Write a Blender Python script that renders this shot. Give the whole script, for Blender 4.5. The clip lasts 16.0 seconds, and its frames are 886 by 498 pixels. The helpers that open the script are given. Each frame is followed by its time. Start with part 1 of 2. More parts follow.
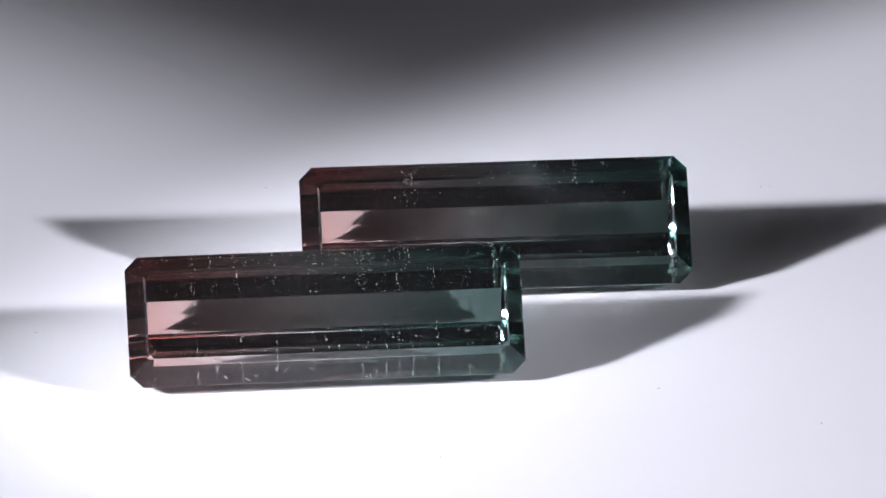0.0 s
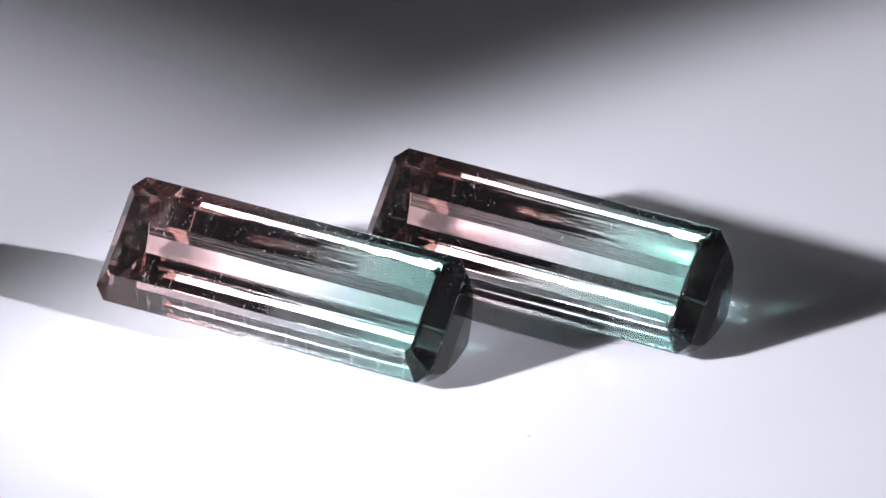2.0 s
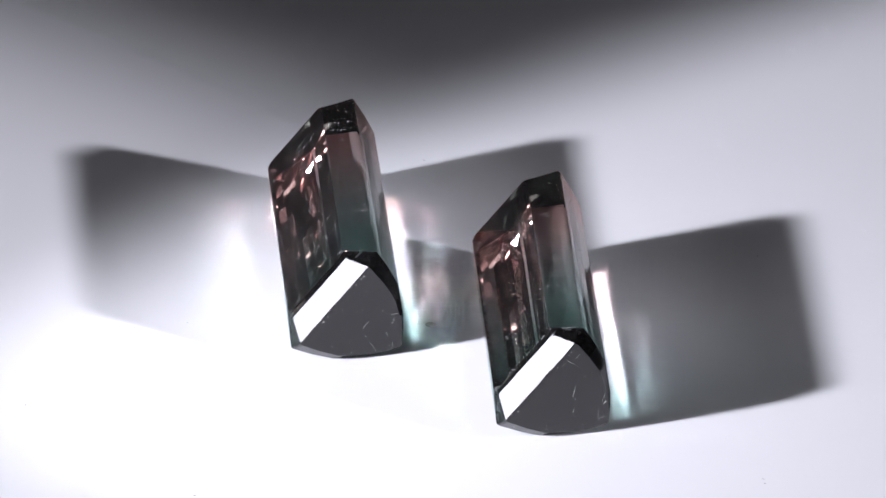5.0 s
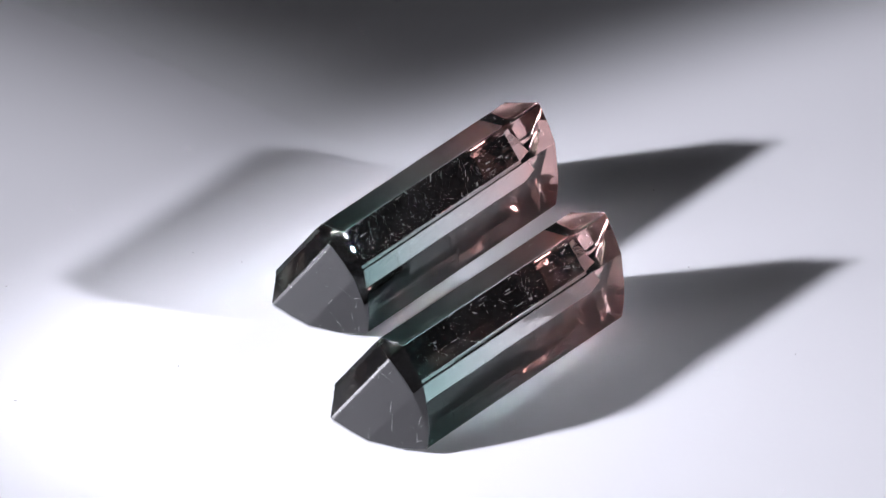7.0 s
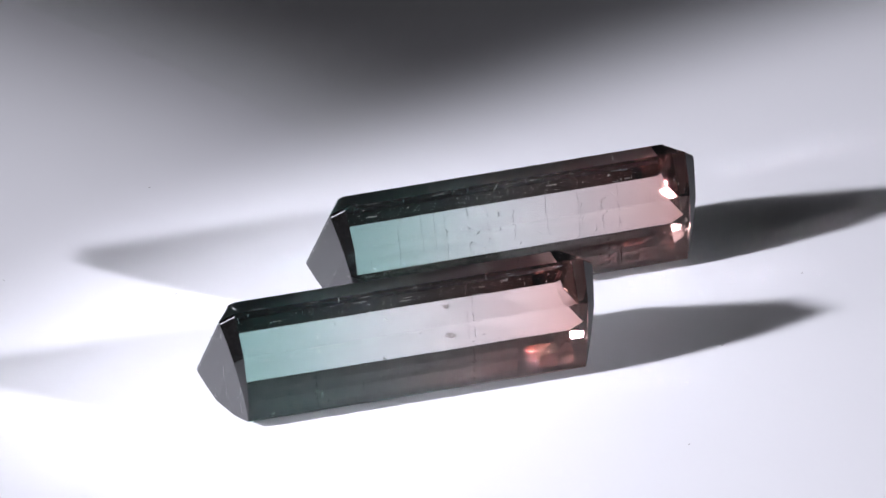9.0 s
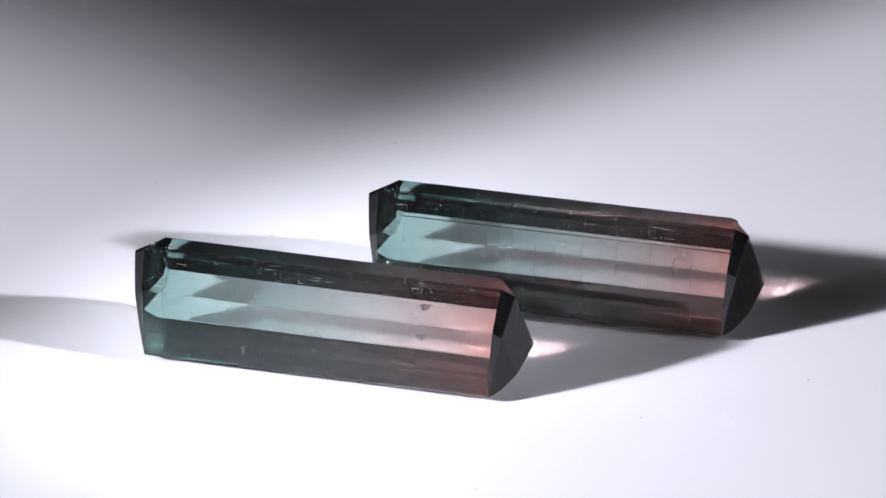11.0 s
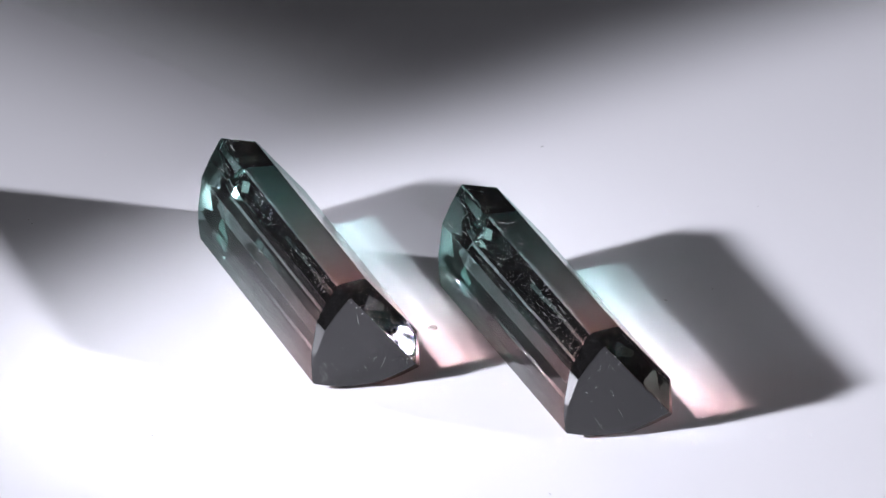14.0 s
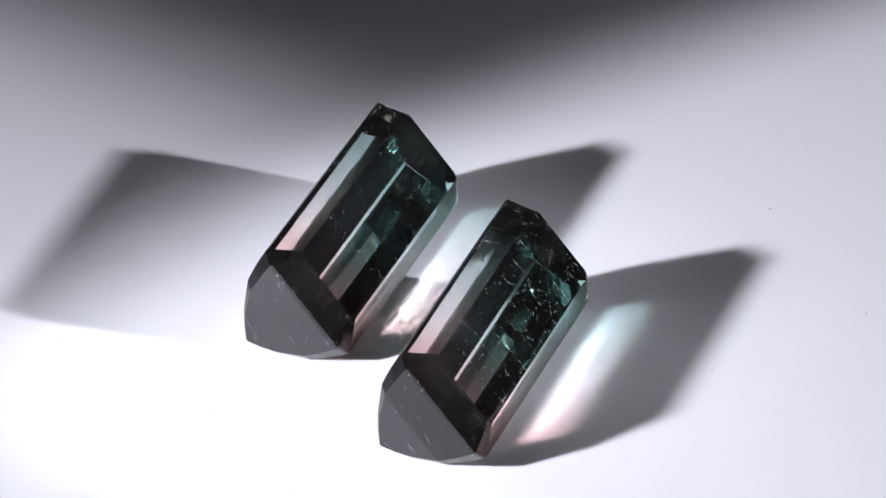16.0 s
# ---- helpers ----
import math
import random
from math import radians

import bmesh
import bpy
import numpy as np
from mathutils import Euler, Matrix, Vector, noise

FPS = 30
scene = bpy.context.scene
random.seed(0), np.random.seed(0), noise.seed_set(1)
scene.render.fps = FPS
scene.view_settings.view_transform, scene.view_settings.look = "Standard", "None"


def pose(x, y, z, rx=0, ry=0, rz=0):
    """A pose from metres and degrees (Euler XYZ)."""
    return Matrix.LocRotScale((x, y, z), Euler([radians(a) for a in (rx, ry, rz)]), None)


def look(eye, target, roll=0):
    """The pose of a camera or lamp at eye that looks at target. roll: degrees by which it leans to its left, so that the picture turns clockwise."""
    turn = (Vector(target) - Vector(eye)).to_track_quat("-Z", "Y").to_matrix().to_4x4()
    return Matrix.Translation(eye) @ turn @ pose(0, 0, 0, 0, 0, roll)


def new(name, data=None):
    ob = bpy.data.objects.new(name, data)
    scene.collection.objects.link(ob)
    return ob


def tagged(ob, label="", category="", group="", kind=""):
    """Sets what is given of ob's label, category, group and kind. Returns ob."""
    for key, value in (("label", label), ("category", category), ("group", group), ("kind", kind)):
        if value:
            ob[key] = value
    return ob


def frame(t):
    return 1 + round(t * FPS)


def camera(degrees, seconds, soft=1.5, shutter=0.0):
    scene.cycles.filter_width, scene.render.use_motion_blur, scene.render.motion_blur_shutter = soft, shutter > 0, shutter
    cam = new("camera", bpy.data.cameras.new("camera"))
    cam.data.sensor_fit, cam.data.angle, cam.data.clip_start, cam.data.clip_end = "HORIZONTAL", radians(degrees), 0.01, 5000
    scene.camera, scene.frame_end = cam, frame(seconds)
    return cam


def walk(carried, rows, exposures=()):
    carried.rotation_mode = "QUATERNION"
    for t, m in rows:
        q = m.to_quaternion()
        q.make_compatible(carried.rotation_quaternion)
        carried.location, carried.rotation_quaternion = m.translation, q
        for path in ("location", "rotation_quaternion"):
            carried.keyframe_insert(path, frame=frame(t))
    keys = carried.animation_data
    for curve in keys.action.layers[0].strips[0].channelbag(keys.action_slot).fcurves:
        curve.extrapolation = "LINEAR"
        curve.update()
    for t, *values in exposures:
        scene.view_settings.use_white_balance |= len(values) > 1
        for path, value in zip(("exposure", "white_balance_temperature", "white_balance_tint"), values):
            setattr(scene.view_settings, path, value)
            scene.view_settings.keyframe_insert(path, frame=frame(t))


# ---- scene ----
# One unit of the plan is 10 mm: each gem is about 20 mm long.
U = 0.01
SECONDS = 16.0

# ---- camera: a macro lens that stands still, looking down at the turntable ----
EYE_R, EYE_UP = 59.399 * U, radians(25.652)
cam = camera(4.354, SECONDS)
eye_pose = pose(0, -EYE_R * math.cos(EYE_UP), EYE_R * math.sin(EYE_UP), 90 - 25.652 + 0.380, 0, -0.067) @ pose(0, 0, 0, 0, 0, -0.022)
walk(cam, [(0.0, eye_pose), (SECONDS, eye_pose)])

# ---- light: a dim studio, two small lamps low at both sides of the camera, an added disc ----
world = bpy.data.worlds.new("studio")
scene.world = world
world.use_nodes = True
wn, wl = world.node_tree.nodes, world.node_tree.links
# an added, unseen glow: brighter on the camera's side, near black on the other
glow_at = wn.new("ShaderNodeTexCoord")
glow_sep = wn.new("ShaderNodeSeparateXYZ")
wl.new(glow_at.outputs["Generated"], glow_sep.inputs[0])
side_glow = wn.new("ShaderNodeMapRange")
side_glow.interpolation_type = "SMOOTHSTEP"
side_glow.inputs["From Min"].default_value = -0.9
side_glow.inputs["From Max"].default_value = -0.1
side_glow.inputs["To Min"].default_value = 0.06
side_glow.inputs["To Max"].default_value = 0.003
wl.new(glow_sep.outputs["Y"], side_glow.inputs["Value"])
# the added glow is stronger low down than overhead; no walls are built
height_glow = wn.new("ShaderNodeMapRange")
height_glow.interpolation_type = "SMOOTHSTEP"
height_glow.inputs["From Min"].default_value = 0.3
height_glow.inputs["From Max"].default_value = 0.75
height_glow.inputs["To Min"].default_value = 1.7
height_glow.inputs["To Max"].default_value = 0.15
wl.new(glow_sep.outputs["Z"], height_glow.inputs["Value"])
glow_mul = wn.new("ShaderNodeMath")
glow_mul.operation = "MULTIPLY"
wl.new(side_glow.outputs[0], glow_mul.inputs[0])
wl.new(height_glow.outputs[0], glow_mul.inputs[1])
wl.new(glow_mul.outputs[0], wn["Background"].inputs["Strength"])
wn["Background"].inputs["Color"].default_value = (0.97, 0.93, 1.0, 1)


def spot(name, reach, from_az, up, aim, half, blend, power, size):
    """A small lamp: its distance and aim in plan units, the degrees round and up from the middle of the turntable."""
    a, e = radians(from_az), radians(up)
    eye = Vector((math.cos(a) * math.cos(e), math.sin(a) * math.cos(e), math.sin(e))) * reach * U
    data = bpy.data.lights.new(name, "SPOT")
    data.energy, data.color, data.shadow_soft_size = power, (0.955, 0.95, 1.09), size
    data.spot_size, data.spot_blend = radians(2 * half), blend
    lamp = new(name, data)
    lamp.matrix_world = look(eye, Vector((aim[0], aim[1], 0)) * U)
    return lamp


# the left lamp is a small bright source in a wider, dimmer reflector
LEFT = spot("lamp_left", 18.0, -150.957, 24.908, (4.0, 1.12), 10.15, 0.4, 3.65 * 0.9, 0.0058)
LEFT_BOWL = spot("lamp_left_reflector", 18.0, -150.957, 24.908, (4.0, 1.12), 10.15, 0.4, 3.65 * 0.12, 0.024)
RIGHT = spot("lamp_right", 22.42, -23.976, 23.58, (-8.77, 3.734), 8.85, 0.9, 5.15, 0.0065)


def soft_disc(name, reach, from_az, up, radius, power):
    """An unseen disc lamp added to brighten the stones; it is dim and faces the middle of the turntable."""
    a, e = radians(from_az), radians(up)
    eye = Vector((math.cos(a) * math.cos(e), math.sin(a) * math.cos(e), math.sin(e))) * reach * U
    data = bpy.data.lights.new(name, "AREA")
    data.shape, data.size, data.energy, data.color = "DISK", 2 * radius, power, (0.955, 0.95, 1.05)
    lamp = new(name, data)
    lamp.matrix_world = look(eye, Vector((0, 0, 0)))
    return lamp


# added soft light, high at the left above the left lamp
SOFT_LEFT = soft_disc("soft_disc_left", 19.0, -146.0, 41.0, 0.039, 0.023)
# clear stones throw sharp coloured light on the turntable
scene.cycles.blur_glossy = 0.015
scene.cycles.use_guiding = True
scene.cycles.guiding_training_samples = 0
scene.cycles.max_bounces = 32
scene.cycles.glossy_bounces = 24
scene.cycles.transmission_bounces = 24
scene.cycles.sample_clamp_indirect = 0.0


# ---- materials ----
def material(name):
    m = bpy.data.materials.new(name)
    m.use_nodes = True
    return m, m.node_tree.nodes, m.node_tree.links, m.node_tree.nodes["Principled BSDF"]


def acrylic():
    m, n, l, b = material("white_acrylic")
    tex = n.new("ShaderNodeTexCoord")
    big = n.new("ShaderNodeTexNoise")
    big.inputs["Scale"].default_value = 60
    l.new(tex.outputs["Object"], big.inputs["Vector"])
    ramp = n.new("ShaderNodeMixRGB")
    ramp.inputs[1].default_value = (0.80, 0.80, 0.81, 1)
    ramp.inputs[2].default_value = (0.84, 0.84, 0.85, 1)
    l.new(big.outputs["Fac"], ramp.inputs[0])
    l.new(ramp.outputs[0], b.inputs["Base Color"])
    fine = n.new("ShaderNodeTexNoise")
    fine.inputs["Scale"].default_value = 1500
    l.new(tex.outputs["Object"], fine.inputs["Vector"])
    bump = n.new("ShaderNodeBump")
    bump.inputs["Strength"].default_value = 0.03
    bump.inputs["Distance"].default_value = 0.0002
    l.new(fine.outputs["Fac"], bump.inputs["Height"])
    l.new(bump.outputs["Normal"], b.inputs["Normal"])
    b.inputs["Roughness"].default_value = 0.32
    b.inputs["IOR"].default_value = 1.35
    return m


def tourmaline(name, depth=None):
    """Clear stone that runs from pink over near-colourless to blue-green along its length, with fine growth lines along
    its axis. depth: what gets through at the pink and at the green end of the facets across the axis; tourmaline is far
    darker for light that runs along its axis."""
    m, n, l, b = material(name)
    tex = n.new("ShaderNodeTexCoord")
    sep = n.new("ShaderNodeSeparateXYZ")
    l.new(tex.outputs["Object"], sep.inputs[0])
    cloud = n.new("ShaderNodeTexNoise")
    cloud.inputs["Scale"].default_value = 250
    l.new(tex.outputs["Object"], cloud.inputs["Vector"])
    wob = n.new("ShaderNodeMath")
    wob.operation = "MULTIPLY_ADD"
    wob.inputs[1].default_value = 0.002
    l.new(cloud.outputs["Fac"], wob.inputs[0])
    l.new(sep.outputs["X"], wob.inputs[2])
    mapped = n.new("ShaderNodeMapRange")
    mapped.inputs["From Min"].default_value = -1.0 * U
    mapped.inputs["From Max"].default_value = 1.0 * U
    l.new(wob.outputs[0], mapped.inputs["Value"])
    ramp = n.new("ShaderNodeValToRGB")
    while len(ramp.color_ramp.elements) < len(STONE_COLOURS):
        ramp.color_ramp.elements.new(0.5)
    for e, (at, colour) in zip(ramp.color_ramp.elements, STONE_COLOURS):
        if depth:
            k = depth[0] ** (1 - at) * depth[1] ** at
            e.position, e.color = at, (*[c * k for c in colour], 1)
        else:
            e.position, e.color = at, (*[0.935 * c ** 0.4 for c in colour], 1)
    l.new(mapped.outputs[0], ramp.inputs["Fac"])
    # a thin, patchy haze painted pale on every facet to lift its darks
    haze_noise = n.new("ShaderNodeTexNoise")
    haze_noise.inputs["Scale"].default_value = 5000
    haze_noise.inputs["Detail"].default_value = 4.0
    l.new(tex.outputs["Object"], haze_noise.inputs["Vector"])
    share = n.new("ShaderNodeMapRange")
    share.inputs["From Min"].default_value, share.inputs["From Max"].default_value = 0.35, 0.7
    share.inputs["To Min"].default_value, share.inputs["To Max"].default_value = HAZE
    l.new(haze_noise.outputs["Fac"], share.inputs["Value"])
    # dust: only the haze's pale colour, no grains
    dust = n.new("ShaderNodeBsdfDiffuse")
    dust.inputs["Color"].default_value = (0.78, 0.76, 0.76, 1)
    hazed = n.new("ShaderNodeMixShader")
    l.new(share.outputs[0], hazed.inputs["Fac"])
    l.new(dust.outputs["BSDF"], hazed.inputs[2])
    l.new(hazed.outputs["Shader"], n["Material Output"].inputs["Surface"])
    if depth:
        l.new(b.outputs["BSDF"], hazed.inputs[1])
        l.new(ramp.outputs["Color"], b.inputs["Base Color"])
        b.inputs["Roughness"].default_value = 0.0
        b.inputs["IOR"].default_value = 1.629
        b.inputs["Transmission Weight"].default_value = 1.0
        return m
    stretch = n.new("ShaderNodeMapping")
    stretch.inputs["Scale"].default_value = (90, 6500, 6500)
    l.new(tex.outputs["Object"], stretch.inputs["Vector"])
    lines = n.new("ShaderNodeTexNoise")
    lines.inputs["Scale"].default_value = 1.0
    lines.inputs["Detail"].default_value = 2.0
    l.new(stretch.outputs["Vector"], lines.inputs["Vector"])
    bump = n.new("ShaderNodeBump")
    bump.inputs["Strength"].default_value = 1.0
    bump.inputs["Distance"].default_value = LINES
    l.new(lines.outputs["Fac"], bump.inputs["Height"])
    glass = n.new("ShaderNodeBsdfGlass")
    glass.inputs["IOR"].default_value = 1.629
    glass.inputs["Roughness"].default_value = 0.0
    l.new(ramp.outputs["Color"], glass.inputs["Color"])
    l.new(bump.outputs["Normal"], glass.inputs["Normal"])
    l.new(glass.outputs["BSDF"], hazed.inputs[1])
    n.remove(b)
    return m


LINES = 1.2e-6
# least and most share of the painted haze
HAZE = (0.0015, 0.007)
# from the pink end to the green one: what gets through the stone's width
STONE_COLOURS = [(0.0, (0.74, 0.20, 0.15)), (0.10, (0.80, 0.43, 0.38)), (0.30, (0.80, 0.65, 0.62)), (0.48, (0.72, 0.715, 0.69)),
                 (0.64, (0.57, 0.635, 0.61)), (0.82, (0.35, 0.51, 0.47)), (1.0, (0.20, 0.37, 0.33))]
ACRYLIC = acrylic()
STONE = tourmaline("bicolour_tourmaline")
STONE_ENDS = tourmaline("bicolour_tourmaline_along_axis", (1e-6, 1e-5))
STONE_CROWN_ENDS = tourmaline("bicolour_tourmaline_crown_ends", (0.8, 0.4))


# ---- structure ----
def mesh_from(name, bm, mat):
    me = bpy.data.meshes.new(name)
    bmesh.ops.recalc_face_normals(bm, faces=bm.faces)
    bm.to_mesh(me)
    bm.free()
    me.materials.append(mat)
    return me


def disc(radius, top, bottom, segments=160, edge=0.0008):
    bm = bmesh.new()
    rings = [(radius - edge, top), (radius, top - edge), (radius, bottom)]
    made = [[bm.verts.new((r * math.cos(2 * math.pi * i / segments), r * math.sin(2 * math.pi * i / segments), z)) for i in range(segments)] for r, z in rings]
    for a, b in zip(made, made[1:]):
        for i in range(segments):
            bm.faces.new((a[i], a[i - 1], b[i - 1], b[i]))
    bm.faces.new(made[0])
    bm.faces.new(made[-1])
    return bm


turntable = tagged(new("turntable", mesh_from("turntable", disc(0.15, 0.0, -0.008), ACRYLIC)),
                   "round white acrylic turntable with a satin surface", "turntable")
bm = bmesh.new()
bmesh.ops.create_cube(bm, size=1, matrix=Matrix.Translation((0, 0.1, -0.030)) @ Matrix.Diagonal((1.6, 1.2, 0.04, 1)))
tabletop = tagged(new("tabletop", mesh_from("tabletop", bm, ACRYLIC)), "plain white tabletop under the turntable", "tabletop", kind="structure")
bm = disc(0.06, -0.008, -0.010)
base = new("base", mesh_from("base", bm, ACRYLIC))
base.parent = turntable

# ---- the two gems ----
TILT = 50.37
# rows of facets: half width, half length, corner cut, height over the girdle
END = 0.2165  # the end facets of the pavilion lean in by this, in two steps


def end_at(d):
    """Half length of the stone at the depth d under the girdle."""
    return 1.0 - END * (d - 0.010) + 0.009 * min((d - 0.010) / 0.197, (0.4388 - d) / 0.2318)


ROWS = [(0.219, 0.904, 0.026, 0.121), (0.2425, 0.914, 0.030, 0.0986), (0.338, 1.0, 0.066, 0.006), (0.338, 1.0, 0.066, -0.010)]
ROWS += [(w, end_at(d), c, -d) for w, c, d in
         ((0.3033, 0.056, 0.1102), (0.26, 0.046, 0.207), (0.143, 0.022, 0.337), (0.0782, 0.013, 0.3914), (0.008, 0.003, 0.4388))]


def gem_mesh(name, mat, size=1.0):
    bm = bmesh.new()
    rings = []
    for w, h, c, d in ROWS:
        pts = [(h - c, w), (h, w - c), (h, -w + c), (h - c, -w), (-h + c, -w), (-h, -w + c), (-h, w - c), (-h + c, w)]
        rings.append([bm.verts.new((x * U * size, u * U * size, d * U * size)) for x, u in pts])
    for a, b in zip(rings, rings[1:]):
        for i in range(8):
            bm.faces.new((a[i], a[i - 1], b[i - 1], b[i]))
    bm.faces.new(rings[0])
    bm.faces.new(rings[-1])
    # the worn, slightly blunted edges between the facets
    bmesh.ops.recalc_face_normals(bm, faces=bm.faces)
    bmesh.ops.bevel(bm, geom=list(bm.edges), offset=0.0022 * U, segments=1, affect="EDGES", clamp_overlap=True)
    me = mesh_from(name, bm, mat)
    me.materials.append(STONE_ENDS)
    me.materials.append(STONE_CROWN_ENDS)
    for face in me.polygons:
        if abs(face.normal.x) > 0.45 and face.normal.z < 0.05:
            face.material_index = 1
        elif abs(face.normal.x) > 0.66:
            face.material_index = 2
    return me


def lift(size=1.0):
    """Height of the girdle plane's middle when the stone lies on the long middle facets of its pavilion."""
    a = radians(TILT)
    return -min(u * s * math.sin(a) + d * math.cos(a) for u, _, _, d in ROWS for s in (-1, 1)) * U * size


gem_a = tagged(new("gemstone", gem_mesh("gemstone", STONE)),
               "long pink to blue-green step-cut tourmaline with many inclusions, lying tilted", "gemstone", group="pair of tourmalines")
gem_b = tagged(new("gemstone", gem_mesh("gemstone", STONE, 0.998)),
               "long pink to blue-green step-cut tourmaline, fairly clean, lying tilted", "gemstone", group="pair of tourmalines")


# ---- inclusions inside the stones, dust on them and on the turntable ----
def half_width(d):
    """Half width of the stone at the height d over the girdle."""
    prof = sorted((r[3], r[0]) for r in ROWS)
    return float(np.interp(d, [p[0] for p in prof], [p[1] for p in prof]))


def sliver(bm, at, along, across, long_, wide, thick):
    """A thin crooked plate with its own thickness."""
    n = along.cross(across).normalized()
    pts = []
    for i, (s, w) in enumerate(((-1, 0.3), (-0.3, 1.0), (0.4, 0.8), (1, 0.2))):
        bend = n * random.uniform(-0.25, 0.25) * wide
        for k in (-1, 1):
            pts.append((at + along * s * long_ / 2 + across * k * w * wide / 2 + bend))
    top = [bm.verts.new((p + n * thick / 2) * U) for p in pts]
    low = [bm.verts.new((p - n * thick / 2) * U) for p in pts]
    for i in range(0, 6, 2):
        bm.faces.new((top[i], top[i + 1], top[i + 3], top[i + 2]))
        bm.faces.new((low[i], low[i + 2], low[i + 3], low[i + 1]))
        bm.faces.new((top[i], top[i + 2], low[i + 2], low[i]))
        bm.faces.new((top[i + 1], low[i + 1], low[i + 3], top[i + 3]))
    bm.faces.new((top[0], low[0], low[1], top[1]))
    bm.faces.new((top[6], top[7], low[7], low[6]))


def grain(bm, at, r):
    """A tiny uneven octahedron."""
    v = [bm.verts.new((at + Vector(d) * r * random.uniform(0.6, 1.2)) * U) for d in ((1, 0, 0), (0, 1, 0), (-1, 0, 0), (0, -1, 0), (0, 0, 1), (0, 0, -1))]
    for i in range(4):
        bm.faces.new((v[i], v[(i + 1) % 4], v[4]))
        bm.faces.new((v[(i + 1) % 4], v[i], v[5]))


def crack_material():
    m, n, l, b = material("crack_glint")
    b.inputs["Base Color"].default_value = (0.92, 0.93, 0.93, 1)
    b.inputs["Metallic"].default_value = 1.0
    b.inputs["Roughness"].default_value = 0.28
    return m


def dust_material():
    m, n, l, b = material("dust")
    b.inputs["Base Color"].default_value = (0.5, 0.5, 0.49, 1)
    b.inputs["Roughness"].default_value = 0.9
    return m


def lint_material():
    m, n, l, b = material("lint")
    b.inputs["Base Color"].default_value = (0.42, 0.40, 0.39, 1)
    b.inputs["Roughness"].default_value = 0.9
    return m


def cleft_material():
    m, n, l, b = material("open_crack")
    b.inputs["Base Color"].default_value = (0.86, 0.87, 0.87, 1)
    b.inputs["Roughness"].default_value = 0.6
    b.inputs["Alpha"].default_value = 0.5
    return m


CRACK, DUST, LINT, CLEFT = crack_material(), dust_material(), lint_material(), cleft_material()


def part(name, bm, mat, parent, label="", kind=""):
    ob = new(name, mesh_from(name, bm, mat))
    ob.parent = parent
    return tagged(ob, label, kind=kind)


def inside(x, low=-0.36, high=0.08):
    d = random.uniform(low, high)
    return Vector((x, random.uniform(-0.9, 0.9) * (half_width(d) - 0.02), d))


def near_crown(x):
    d = random.uniform(-0.02, 0.088)
    return Vector((x, random.choice((-1, -1, 1)) * random.uniform(0.75, 0.985) * (half_width(d) - 0.004), d))


def near_pavilion(x):
    d = random.uniform(-0.36, -0.03)
    return Vector((x, random.choice((-1, 1)) * random.uniform(0.86, 0.99) * (half_width(d) - 0.004), d))


def inclusions(gem, planes, slivers, grains, veils, low):
    """planes: places along the stone of the growth cracks across it, each with its count of slivers; veils: clouds of grains."""
    bm = bmesh.new()
    for x, count in planes:
        for _ in range(count):
            at = near_crown(x + random.gauss(0, 0.005))
            up = Vector((random.uniform(-0.25, 0.25), random.uniform(-1, 1), random.uniform(-1, 1))).normalized()
            side = Vector((1, random.uniform(-0.3, 0.3), random.uniform(-0.3, 0.3)))
            side = (side - up * side.dot(up)).normalized()
            sliver(bm, at, up, side, random.uniform(0.008, 0.045), random.uniform(0.0025, 0.006), 0.0015)
    for _ in range(slivers):
        at = near_crown(random.uniform(-0.62, 0.7))
        up = Vector((random.uniform(-1, 1), random.uniform(-1, 1), random.uniform(-1, 1))).normalized()
        side = up.orthogonal().normalized()
        sliver(bm, at, up, side, random.uniform(0.01, 0.04), random.uniform(0.003, 0.007), 0.0015)
    for _ in range(grains):
        grain(bm, near_crown(random.uniform(-0.86, 0.86)), random.uniform(0.0008, 0.0022))
    # rows of specks under the facets of the pavilion, strewn in bunches
    for _ in range(low):
        x = random.uniform(-0.88, 0.88)
        for _ in range(random.randint(2, 9)):
            at = near_pavilion(x + random.gauss(0, 0.02))
            if random.random() < 0.7:
                grain(bm, at, random.uniform(0.0015, 0.004))
            else:
                way = Vector((random.uniform(-1, 1), random.uniform(-1, 1), random.uniform(-1, 1))).normalized()
                sliver(bm, at, way, way.orthogonal().normalized(), random.uniform(0.008, 0.025), random.uniform(0.002, 0.005), 0.0015)
    for x, spread, count in veils:
        for _ in range(count):
            grain(bm, near_crown(x + random.gauss(0, spread)), random.uniform(0.0012, 0.0034))
    return part("inclusion", bm, CRACK, gem, "bright cracks and grains inside the stone", "stuff")


def surface_dust(gem, count):
    """Grains that sit on the crown facets and on the upper side of the pavilion."""
    bm = bmesh.new()
    for _ in range(count):
        k = random.choice((0, 1, 2, 3, 4))
        x = random.uniform(-0.9, 0.9)
        if k < 2:
            at = Vector((x * 0.95, random.uniform(-0.2, 0.2), 0.122))
        else:
            d = random.uniform(-0.33, 0.1)
            at = Vector((x * 0.98, (1 if k > 2 else -1) * (half_width(d) + 0.001), d))
        grain(bm, at, random.uniform(0.0012, 0.0034))
    return part("dust", bm, DUST, gem, "pale dust on the facets", "stuff")


def crown_height(u):
    return float(np.interp(abs(u), [ROWS[0][0], ROWS[1][0], ROWS[2][0]], [ROWS[0][3], ROWS[1][3], ROWS[2][3]]))


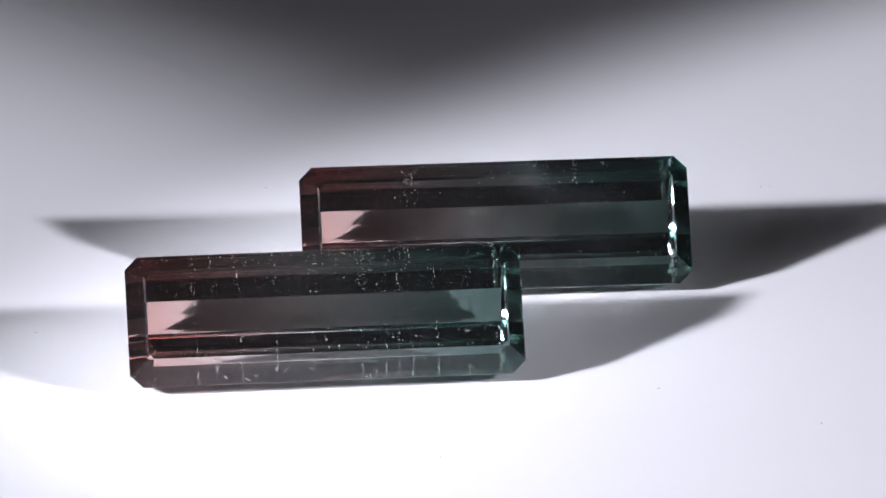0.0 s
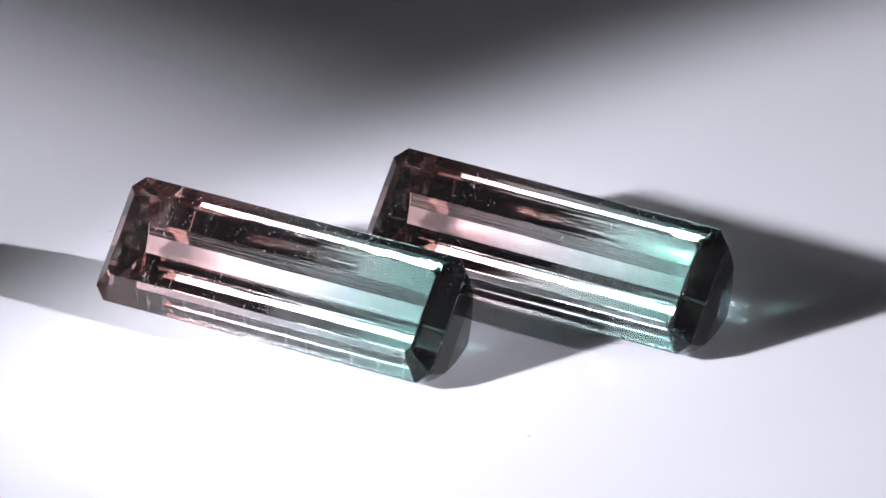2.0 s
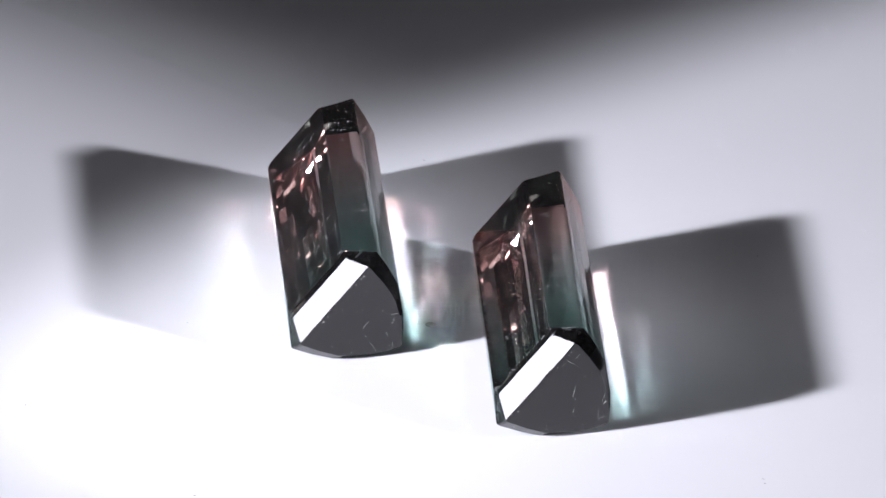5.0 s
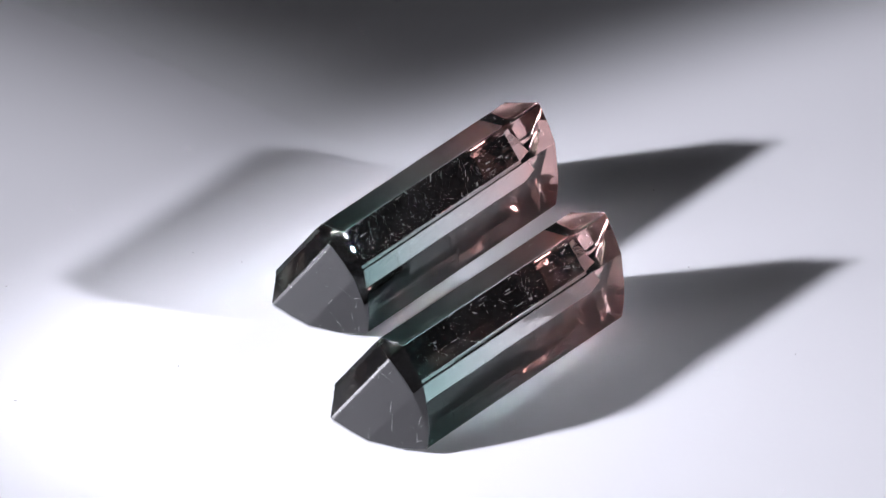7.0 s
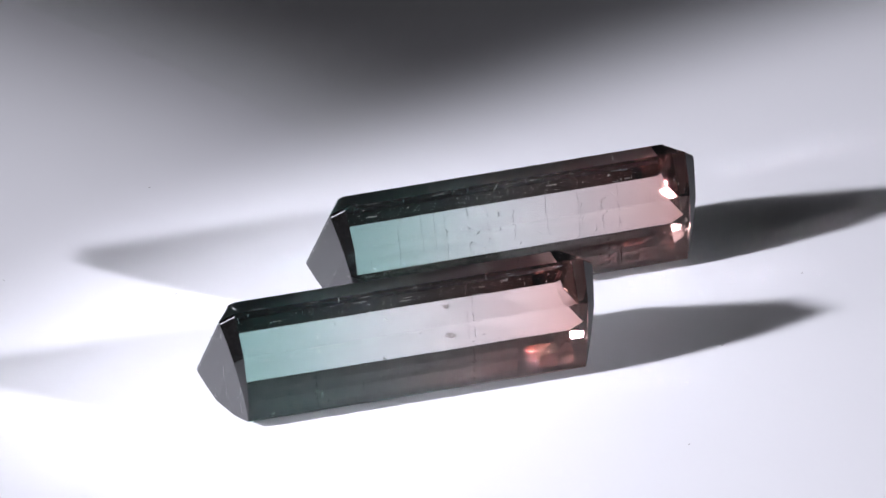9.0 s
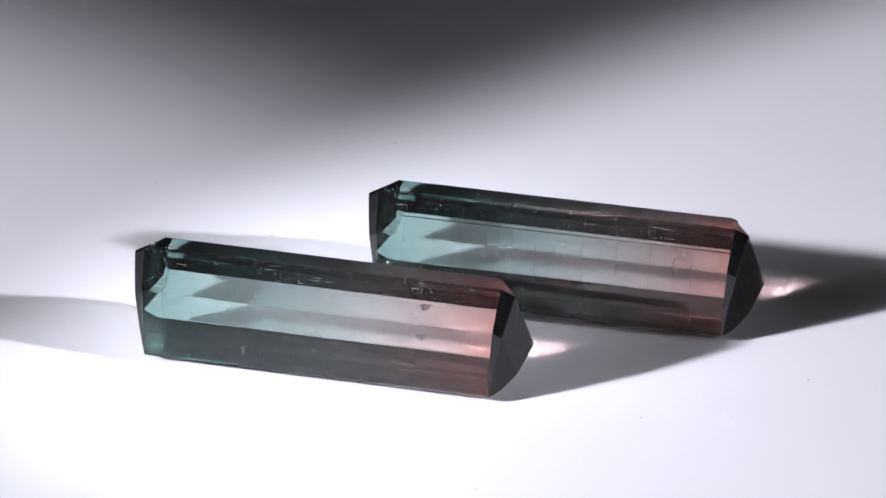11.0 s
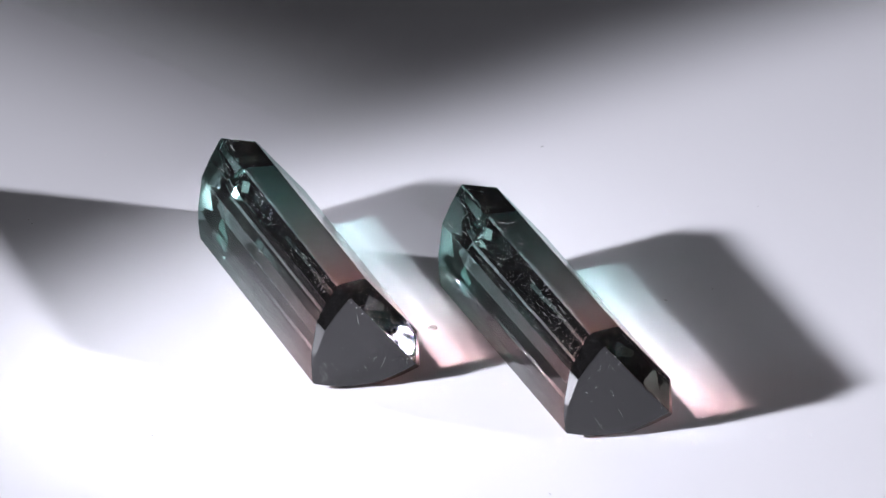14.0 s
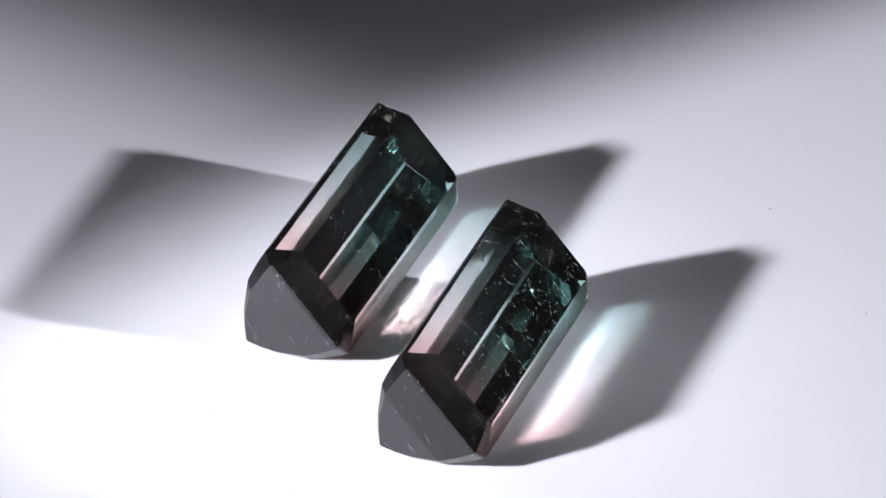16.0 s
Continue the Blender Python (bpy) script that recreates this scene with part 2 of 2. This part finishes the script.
def fractures(gem, planes):
    """Cracks across the stone that reach its crown, as broken bright lines. planes: place along it, share of it that is open."""
    bm = bmesh.new()
    for x, share in planes:
        u, drift = -0.335, random.uniform(-0.03, 0.03)
        while u < 0.33:
            step = random.uniform(0.008, 0.026)
            dense = share * (1.4 if u < -0.215 else 0.08 if u < 0.215 else 0.25)
            if random.random() < dense:
                a, b = u, min(u + step, 0.334)
                pa, pb = (Vector((x + drift * k + random.gauss(0, 0.003), k, crown_height(k) + 0.0006)) for k in (a, b))
                way = (pb - pa).normalized()
                sliver(bm, (pa + pb) / 2, way, Vector((1, 0, 0)), (pb - pa).length, random.uniform(0.0011, 0.0030), 0.0010)
            elif random.random() < share * 0.9:
                grain(bm, Vector((x + random.gauss(0, 0.009), u, crown_height(u) + 0.0006)), random.uniform(0.0014, 0.0038))
            u += step
    return part("fracture", bm, CLEFT, gem, "broken white lines of cracks across the crown", "stuff")


def flank_streaks(gem, streaks, specks):
    """Fine pale lines laid along the flanks of the pavilion and the girdle, in place of bright streaks inside the
    stone, with specks strewn in bunches between them.
    """
    bm = bmesh.new()

    def on_flank(x):
        d = random.choice((random.uniform(-0.33, -0.012), random.uniform(-0.20, 0.02)))
        side = random.choice((-1, 1))
        return Vector((x, side * (half_width(d) + 0.0007), d))

    for _ in range(streaks):
        at = on_flank(random.uniform(-0.85, 0.85))
        k = random.uniform(0.01, 0.07)
        slope = Vector((0, 1 if at.y > 0 else -1, -0.9)).normalized()
        sliver(bm, at, Vector((1, 0, 0)), slope, k, random.uniform(0.0006, 0.0014), 0.0006)
    for _ in range(specks):
        x = random.uniform(-0.88, 0.88)
        for _ in range(random.randint(1, 7)):
            grain(bm, on_flank(x + random.gauss(0, 0.03)), random.choice((0.001, 0.0014, 0.0018, 0.0028)) * random.uniform(0.7, 1.1))
    return part("flank_streak", bm, DUST, gem, "fine pale lines and specks on the flanks in place of inner streaks", "stuff")


def end_wear(gem, scratches, specks, chips):
    """Scratches and specks on the two end facets of the pavilion, and tiny chips along the girdle's ends."""
    bm = bmesh.new()

    def on_end():
        d = random.uniform(0.02, 0.40)
        side = random.choice((-1, 1))
        return Vector((side * (end_at(d) + 0.0006), random.uniform(-0.9, 0.9) * (half_width(-d) - 0.03), -d))

    for _ in range(scratches):
        at = on_end()
        slope = Vector((0.14 if at.x > 0 else -0.14, 0, 1)).normalized()
        turn = random.gauss(0.5, 0.5)
        way = (Vector((0, 1, 0)) * math.cos(turn) + slope * math.sin(turn)).normalized()
        sliver(bm, at, way, way.cross(Vector((1, 0, 0))).normalized(), random.uniform(0.02, 0.08), random.uniform(0.0005, 0.0011), 0.0006)
    for _ in range(specks):
        grain(bm, on_end(), random.uniform(0.0009, 0.0022))
    for _ in range(chips):
        grain(bm, Vector((random.choice((-1, 1)) * 1.0, random.uniform(-0.28, 0.28), random.choice((0.006, -0.010)))), random.uniform(0.002, 0.0045))
    return part("end_wear", bm, DUST, gem, "pale scratches, specks and tiny chips on the end facets", "stuff")


random.seed(4)
A_PLANES = [(-0.66, 0.5), (-0.57, 0.3), (-0.44, 0.75), (-0.26, 0.55), (-0.07, 0.5), (0.0, 0.35), (0.06, 0.25), (0.17, 0.5), (0.24, 0.3),
            (0.30, 0.4), (0.36, 0.65), (0.43, 0.5), (0.55, 0.45), (0.71, 0.35), (0.86, 0.4)]
fractures(gem_a, A_PLANES)
inclusions(gem_a, [(x, int(3 * k)) for x, k in A_PLANES], 14, 190, [(0.3, 0.25, 30), (-0.2, 0.3, 24)], 9)
surface_dust(gem_a, 120)
flank_streaks(gem_a, 70, 60)
fractures(gem_b, [(-0.43, 0.35), (-0.40, 0.3), (0.42, 0.15), (0.56, 0.12), (0.9, 0.6)])
inclusions(gem_b, [(-0.42, 6), (0.42, 3), (0.56, 3), (0.9, 8)], 10, 110, [(-0.42, 0.03, 22), (0.88, 0.04, 10)], 7)
surface_dust(gem_b, 80)
flank_streaks(gem_b, 70, 35)
end_wear(gem_a, 16, 40, 26)
end_wear(gem_b, 20, 46, 22)


LINT_AT = [(1.36, 314.1), (2.45, 30.1), (1.88, 103.8), (1.51, 258.4), (1.24, 255.8), (2.26, 316.5), (1.5, 141.7), (2.23, 281.7), (2.41, 30.8), (2.01, 168.6)]
# lint and dust on the turntable: radius in plan units, degrees round it
for r, a in LINT_AT:
    bm = bmesh.new()
    at = Vector((r * math.cos(radians(a)), r * math.sin(radians(a)), 0.0022))
    t = random.uniform(0, math.pi)
    way = Vector((math.cos(t), math.sin(t), 0))
    sliver(bm, at, way, Vector((-way.y, way.x, 0)), random.uniform(0.008, 0.018), random.uniform(0.003, 0.005), 0.002)
    part("lint", bm, LINT, turntable)

# the worn mark at the turntable's axis
bm = bmesh.new()
rings = [(0.026, 0.0), (0.022, 0.005), (0.013, 0.006), (0.008, 0.002)]
made = [[bm.verts.new(((r * math.cos(k * math.pi / 6) * random.uniform(0.8, 1.2) - 0.02) * U, r * math.sin(k * math.pi / 6) * random.uniform(0.8, 1.2) * U, z * U)) for k in range(12)] for r, z in rings]
for a, b in zip(made, made[1:]):
    for k in range(12):
        bm.faces.new((a[k - 1], a[k], b[k], b[k - 1]))
bm.faces.new(made[-1])
part("centre_mark", bm, LINT, turntable, "small worn grey mark at the axis")

SPOTS = [(gem_a, -0.649, -0.423, -8.36, 1.0), (gem_b, 0.441, 0.410, -9.15, 0.998)]
START, TURN = 13.478, -18.218  # degrees, degrees a second


def motions():
    times = [i * 0.25 for i in range(65)]
    walk(turntable, [(t, pose(0, 0, 0, 0, 0, START + TURN * t)) for t in times])
    for gem, x, y, heading, size in SPOTS:
        rest = pose(x * U, y * U, lift(size), 0, 0, heading) @ pose(0, 0, 0, TILT, 0, 0)
        walk(gem, [(t, pose(0, 0, 0, 0, 0, START + TURN * t) @ rest) for t in times])


motions()
